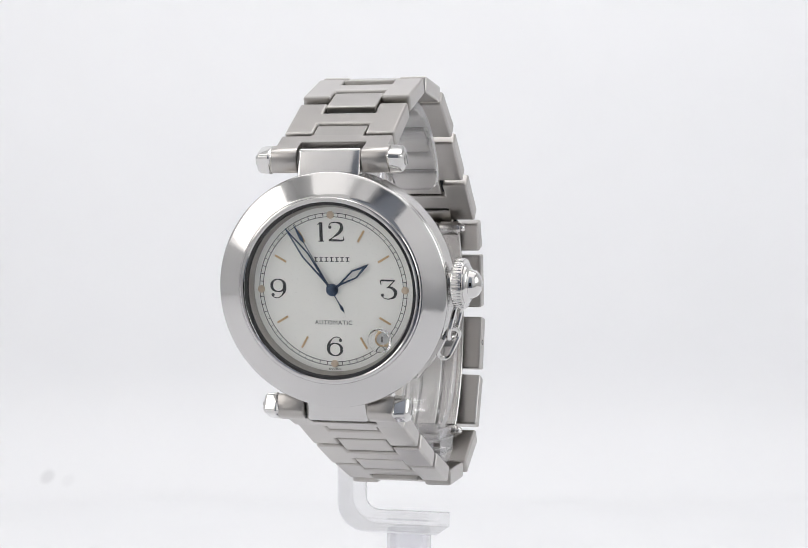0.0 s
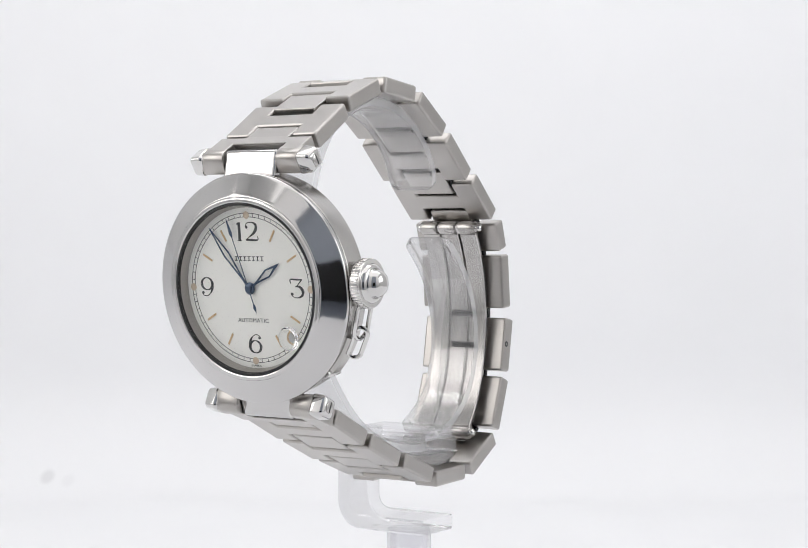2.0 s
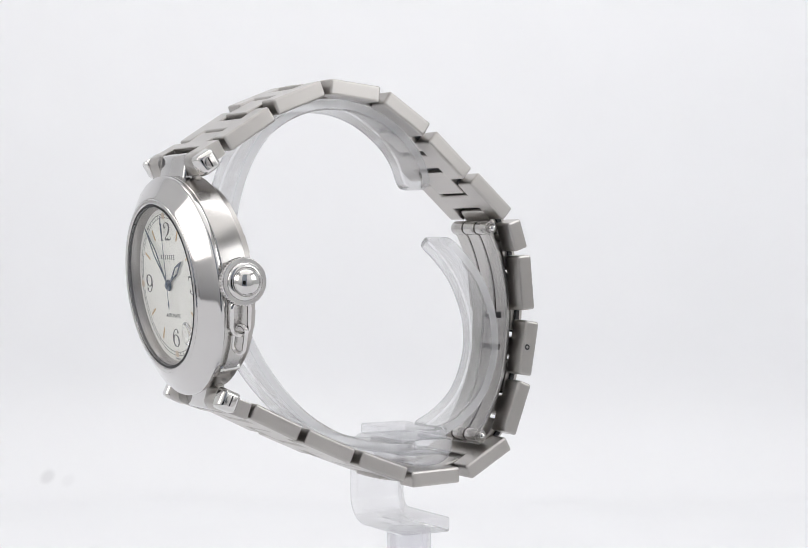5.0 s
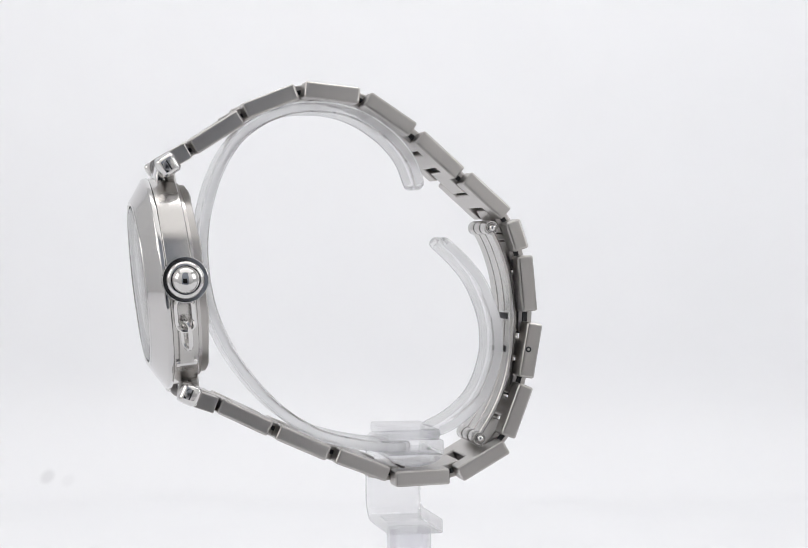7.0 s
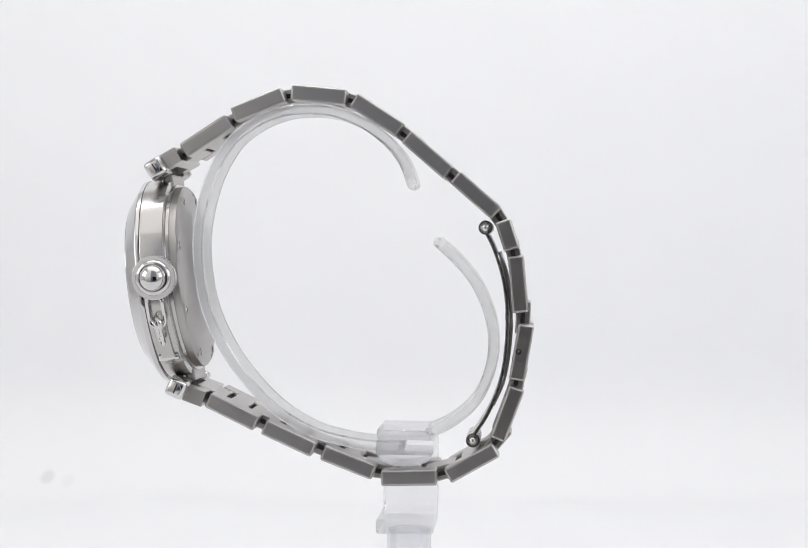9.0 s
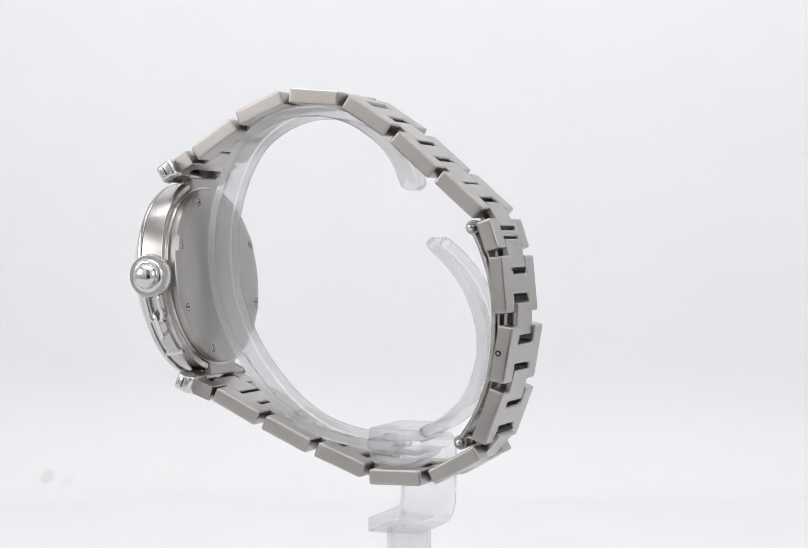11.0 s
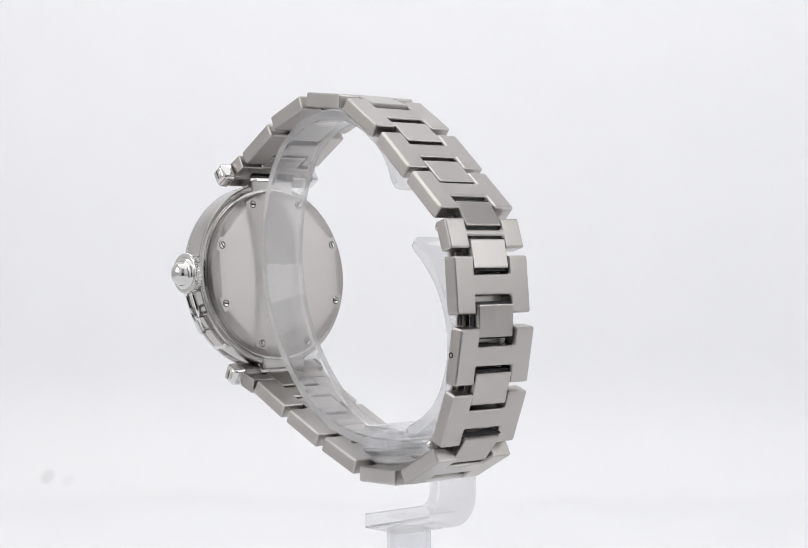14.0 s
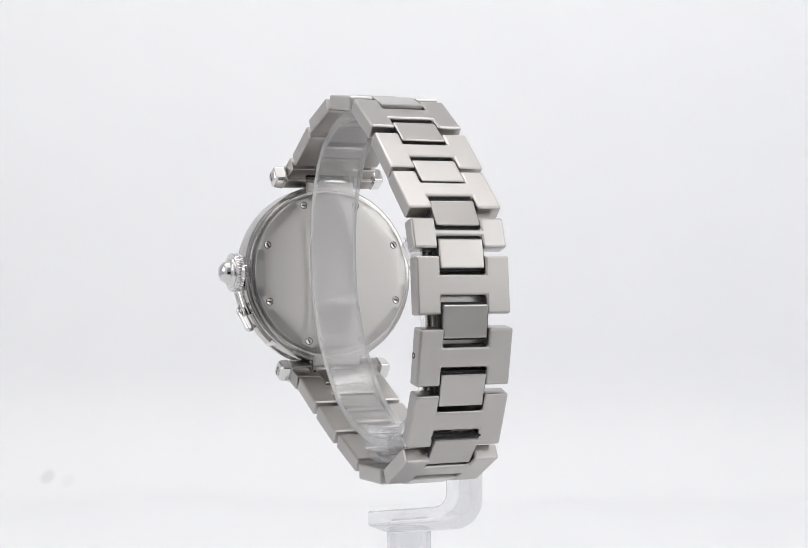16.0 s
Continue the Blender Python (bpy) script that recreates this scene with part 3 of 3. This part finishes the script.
        place(part("lug_rear", rear, BACK, w, "added satin steel block that darkens the lug's rear", 0), Matrix.Translation((LUG_X + 0.3, 0, 0)) @ case_pose())
        place(part("lug_block", blk, BEZEL, w, "polished steel lug block", 35), Matrix.Translation((LUG_X + 0.3, 0, 0)) @ case_pose())
        roll = [(1.85, 1.2), (1.85, -0.35), (1.72, -0.75), (1.4, -1.15), (0.9, -1.45), (-0.9, -1.75), (-1.3, -1.72), (-1.55, -1.4), (-1.55, 1.2)]
        roll = [(-o, y) for o, y in roll] if side > 0 else [(o, y) for o, y in roll]
        for x0, x1 in ((-9.3, -5.15), (5.15, 9.3)):
            bar = prism(roll, x0, x1, 0.12)
            place(part("lug_bar", bar, BRUSHED, w, "rounded steel arm that wraps the lug", 25), Matrix.Translation((LUG_X, by, bz)) @ pose(0, 0, 0, tilt, 0, 0) @ pose(0, 0, 0, 0, 90, 0))
        for sx, tip in ((-1, 11.75), (1, 11.75)):
            cap = prism([(-1.75, -1.75), (1.75, -1.75), (1.75, 1.75), (-1.75, 1.75)], 8.9, tip, 0.65, 4)
            for v in cap.verts:
                f = (v.co.z - 8.9) / (tip - 8.9)
                g = 0.95 + 0.16 * min(f / 0.5, 1) - 0.32 * max(f - 0.5, 0) / 0.5
                v.co.x, v.co.y = v.co.x * g, v.co.y * g
            cm = Matrix.Translation((LUG_X, by, bz)) @ pose(0, 0, 0, tilt, 0, 0) @ pose(0, 0, 0, 0, 90 * sx, 0)
            lc = place(part("lug_cap", cap, POLISHED, w, "polished square lug end with bevelled edges", 25), cm)
            part("screw", lathe([(0, tip - 0.2), (0.95, tip - 0.2), (0.95, tip + 0.06), (0.85, tip + 0.12), (0, tip + 0.12)], 24, False), SATIN, lc, "slotted steel screw head")
            part("screw_slot", box(-0.85, 0.85, -0.12, 0.12, tip + 0.115, tip + 0.135), DARK, lc, "dark screw slot")
        h, HALF = 2.7, 8.85
        out = [(-HALF, -h), (-5.2, -h), (-5.2, -0.5), (5.2, -0.5), (5.2, -h), (HALF, -h), (HALF, h - 1.2), (ARM, h - 1.2), (ARM, h - 0.9), (-ARM, h - 0.9), (-ARM, h - 1.2), (-HALF, h - 1.2)]
        if side < 0:
            out = [(x, -y) for x, y in out][::-1]
        place(part("end_link", prism(out, -THICK / 2, THICK / 2, 0.2), BRUSHED, w, "brushed steel end link", 0), link_pose(ey, ez, el))

    # bracelet: wide links and the narrow ones that bridge their joints
    shared = {}
    for y, z, length, lean in LINKS:
        key = (length, half(y))
        if key not in shared:
            shared[key] = mesh_of("wide_link", prism(link_outline(length, BAR if length > 6 else 0.6, half(y)), -THICK / 2, THICK / 2, 0.4, 3), BRUSHED, 0)
        place(part("wide_link", shared[key], None, w, "brushed steel bracelet link"), link_pose(y, z, lean))
    chain = [(END_TOP[0], END_TOP[1], 3.0, END_TOP[2])] + LINKS + [(END_BOTTOM[0], END_BOTTOM[1], 3.0, END_BOTTOM[2])]
    narrow = mesh_of("narrow_link", prism([(-ARM + 0.1, -2.8), (ARM - 0.1, -2.8), (ARM - 0.1, 2.8), (-ARM + 0.1, 2.8)], -1.25, 1.3, 0.25, 3), BRUSHED, 0)
    half_in = mesh_of("narrow_link", prism([(-ARM + 0.1, -2.8), (ARM - 0.1, -2.8), (ARM - 0.1, 2.1), (-ARM + 0.1, 2.1)], -1.25, 1.3, 0.25, 3), BRUSHED, 0)
    half_out = mesh_of("narrow_link", prism([(-ARM + 0.1, -2.25), (ARM - 0.1, -2.25), (ARM - 0.1, 2.8), (-ARM + 0.1, 2.8)], -1.25, 1.3, 0.25, 3), BRUSHED, 0)
    # near-black box that puts shade into the gaps between links
    shade_box = mesh_of("joint_shade", box(-ARM - 0.4, ARM + 0.4, -3.15, 3.15, -0.55, 0.2), DARK, 0)
    for (y0, z0, l0, a0), (y1, z1, l1, a1) in zip(chain, chain[1:]):
        p = Vector((y0 + l0 / 2 * math.cos(radians(a0)), z0 + l0 / 2 * math.sin(radians(a0))))
        q = Vector((y1 - l1 / 2 * math.cos(radians(a1)), z1 - l1 / 2 * math.sin(radians(a1))))
        mid = (p + q) / 2
        place(part("joint_shade", shade_box, None, w), link_pose(mid.x, mid.y, (a0 + a1) / 2))
        slip = 0.3 if y0 < 12 else 0.0
        lean = radians((a0 + a1) / 2)
        sink = 0.3 * 2.8 * abs(math.sin(radians((a1 - a0) / 2)))
        place(part("narrow_link", half_in if l1 == 5.3 else half_out if l0 == 5.3 else narrow, None, w, "brushed steel centre link"),
              link_pose(mid.x + slip * math.cos(lean) + sink * math.sin(lean), mid.y + slip * math.sin(lean) - sink * math.cos(lean), (a0 + a1) / 2))
    y, z, length, lean = LINKS[8]
    side = Matrix.Translation((mid_x(19, -13) + half(19), 18.75, -13.0)) @ pose(0, 0, 0, 0, 90, 0)
    place(part("pin_hole", lathe([(0.26, 0.0), (0.52, 0.0), (0.52, 0.03), (0.26, 0.03)], 24), DARK, w, "small dark pin hole"), side)
    place(part("pin_end", lathe([(0, 0.0), (0.26, 0.0), (0.24, 0.05), (0, 0.06)], 20, False), SATIN, w, "bright end of the link pin"), side)

    # folding clasp inside the bracelet
    curve = glide([Vector(q) for q in ((12.9, 7.6), (14.4, 4.6), (16.0, -0.4), (16.75, -6.0), (16.6, -12.5), (15.6, -18.5), (13.5, -23.8), (11.0, -27.9))], 40)
    for x in (-3.9, 0.0, 3.9):
        part("clasp_blade", strip(curve, 0.7, x - 1.75 - 0.3, x + 1.75 - 0.3, 0.15), SATIN, w, "curved polished steel clasp blade")
    under = glide([Vector(q) for q in ((15.3, 4.0), (16.8, -0.8), (17.4, -6.0), (17.2, -12.5), (16.2, -18.3), (14.4, -22.6))], 30)
    part("clasp_plate", strip(under, 0.5, -4.9 - 0.3, 4.9 - 0.3, 0.1), BRUSHED, w, "steel plate of the folding clasp")
    for y, z in ((12.9, 8.2), (10.9, -28.7)):
        place(part("clasp_barrel", rod((-5.9, 0, 0), (5.9, 0, 0), 0.95), SATIN, w, "steel clasp hinge barrel"), Matrix.Translation((-0.3, y, z)))
        for sx in (-1, 1):
            knob = lathe([(0, -0.5), (0.72, -0.4), (0.75, 0), (0.66, 0.35), (0.4, 0.6), (0, 0.68)], 24, False)
            place(part("pin_head", knob, POLISHED, w, "round polished pin head"), Matrix.Translation((-0.3 + 6.1 * sx, y, z)) @ pose(0, 0, 0, 0, 90 * sx, 0))
        for x in (-3.9, 0.0, 3.9):
            k = lathe([(0.96, -1.7), (1.18, -1.7), (1.25, -1.5), (1.25, 1.5), (1.18, 1.7), (0.96, 1.7)], 28)
            place(part("knuckle", k, SATIN, w, "rolled steel hinge knuckle"), Matrix.Translation((x - 0.3, y, z)) @ pose(0, 0, 0, 0, 90, 0))
    # slots in the middle blade
    for y, z, lean in ((16.42, -7.4, -90), (16.2, -13.2, -94)):
        m = link_pose(y, z, lean)
        m.translation.x = 0.9
        place(part("blade_slot", box(-2.6, 2.6, -0.55, 0.55, -0.06, 0.06, 0.03), DARK, w, "dark slot in the clasp blade"), m)
    return w, second


# ---- the clear holder ----
def bright_edges(ob, axis, pale=1):
    """Edges of a clear strip take a paler finish: white in place of light reflected inside."""
    ob.data.materials.append(EDGE)
    ob.data.materials.append(CORNER)
    for p in ob.data.polygons:
        if abs(p.normal[axis]) > 0.3:
            p.material_index = pale if abs(p.normal[axis]) > 0.85 else 2


def holder():
    s = tagged(new("watch_stand"), "clear acrylic watch holder with an open ring on a bent foot", "watch stand")
    loop = glide([Vector(q) for q in ((0.4, 14.8), (-1.1, 19.1), (-3.1, 22.05), (-5.6, 24.4), (-9.2, 26.75), (-13.65, 28.35), (-18.1, 28.8), (-22.6, 28.35), (-27.1, 26.6), (-30.9, 23.9),
                                      (-33.3, 20.8), (-35.3, 16.8), (-36.8, 11.75), (-37.5, 7.2), (-37.55, 2.8), (-37.05, -1.7), (-36.0, -6.2), (-34.15, -10.65), (-31.5, -15.2),
                                      (-27.8, -19.85), (-23.3, -24.1), (-18.0, -27.3), (-13.5, -28.75), (-9.0, -29.6), (-5.4, -29.95), (-1, -30.0))], 110)
    bright_edges(part("ring", strip(loop, 1.9, -4.6, 4.6, 0.3, True), ACRYLIC, s, "clear bent acrylic ring"), 0)
    arm = glide([Vector(q) for q in ((4.0, 6.2), (7.95, 2.7), (11.1, -1.1), (13.2, -5.5), (14.1, -8.7), (14.4, -11.5), (14.15, -15.0), (12.7, -19.5), (10.35, -23.0), (6.6, -25.95), (2.55, -27.8))], 60)
    bright_edges(part("arm", strip(arm, 1.95, -4.6, 4.6, 0.3, True), ACRYLIC, s, "clear bent acrylic arm"), 0)
    # bent strip: foot, neck, seat
    path = [(5.9, -43.75), (-7.1, -43.75)] + arc(-7.1, -40.1, 3.65, 3.65, 270, 180, 9)[1:] + [(-10.75, -34.0)] + arc(-8.2, -32.4, 2.55, 2.45, 180, 90, 7) + [(6.5, -29.95)]
    fine = []
    for a, b in zip(path, path[1:]):
        fine += [Vector(a).lerp(Vector(b), k / 3) for k in range(3)]
    fine.append(Vector(path[-1]))
    bm = strip(fine, 2.6, -5.9, 4.1, 0.3)
    for v in bm.verts:
        v.co = Vector((v.co.y, v.co.x, v.co.z))
    bright_edges(part("foot", bm, ACRYLIC, s, "clear acrylic strip bent into a foot"), 1, 0)
    seat = prism([(-5.7, -31.1)] + [(-0.9 + 4.8 * math.cos(radians(a)), -31.1 + 2.2 * math.sin(radians(a))) for a in range(200, 341, 10)] + [(3.9, -31.1)], -4.5, 6.4, 0.2)
    bmesh.ops.transform(seat, matrix=Matrix(((0, 0, 1, 0), (1, 0, 0, 0), (0, 1, 0, 0), (0, 0, 0, 1))), verts=seat.verts[:])
    part("pad", seat, ACRYLIC, s, "rounded clear acrylic pad")
    part("riser", box(-8.4, 6.3, -5.8, 3.5, -28.7, -26.8, 0.4, 3), BLOCK, s, "clear acrylic block")
    return s


def post():
    p = tagged(new("stand_post"), "clear frosted round post under the watch holder", "stand post")
    part("tube", lathe([(3.3, FLOOR_Z + 2), (3.9, FLOOR_Z + 2), (3.9, -45.4), (3.7, -45.0), (3.3, -45.0)], 48), FROST, p, "frosted acrylic tube")
    part("flange", lathe([(0, FLOOR_Z), (14, FLOOR_Z), (14, FLOOR_Z + 1.2), (13, FLOOR_Z + 2), (0, FLOOR_Z + 2)], 48, False), FROST, p, "round foot of the post")
    p.location = (-0.5 * MM, 0, 0)
    return p


setting()
WATCH, SECOND = watch()
STAND = holder()
post()


def motions():
    times = [i * 0.5 for i in range(33)]
    walk(WATCH, [(t, turned(t)) for t in times])
    walk(STAND, [(t, turned(t)) for t in times])
    base = case_pose()
    base.translation *= MM
    walk(SECOND, [(t, base @ pose(0, 0, 0, 0, 0, 29.9 - 6 * t)) for t in times])


motions()
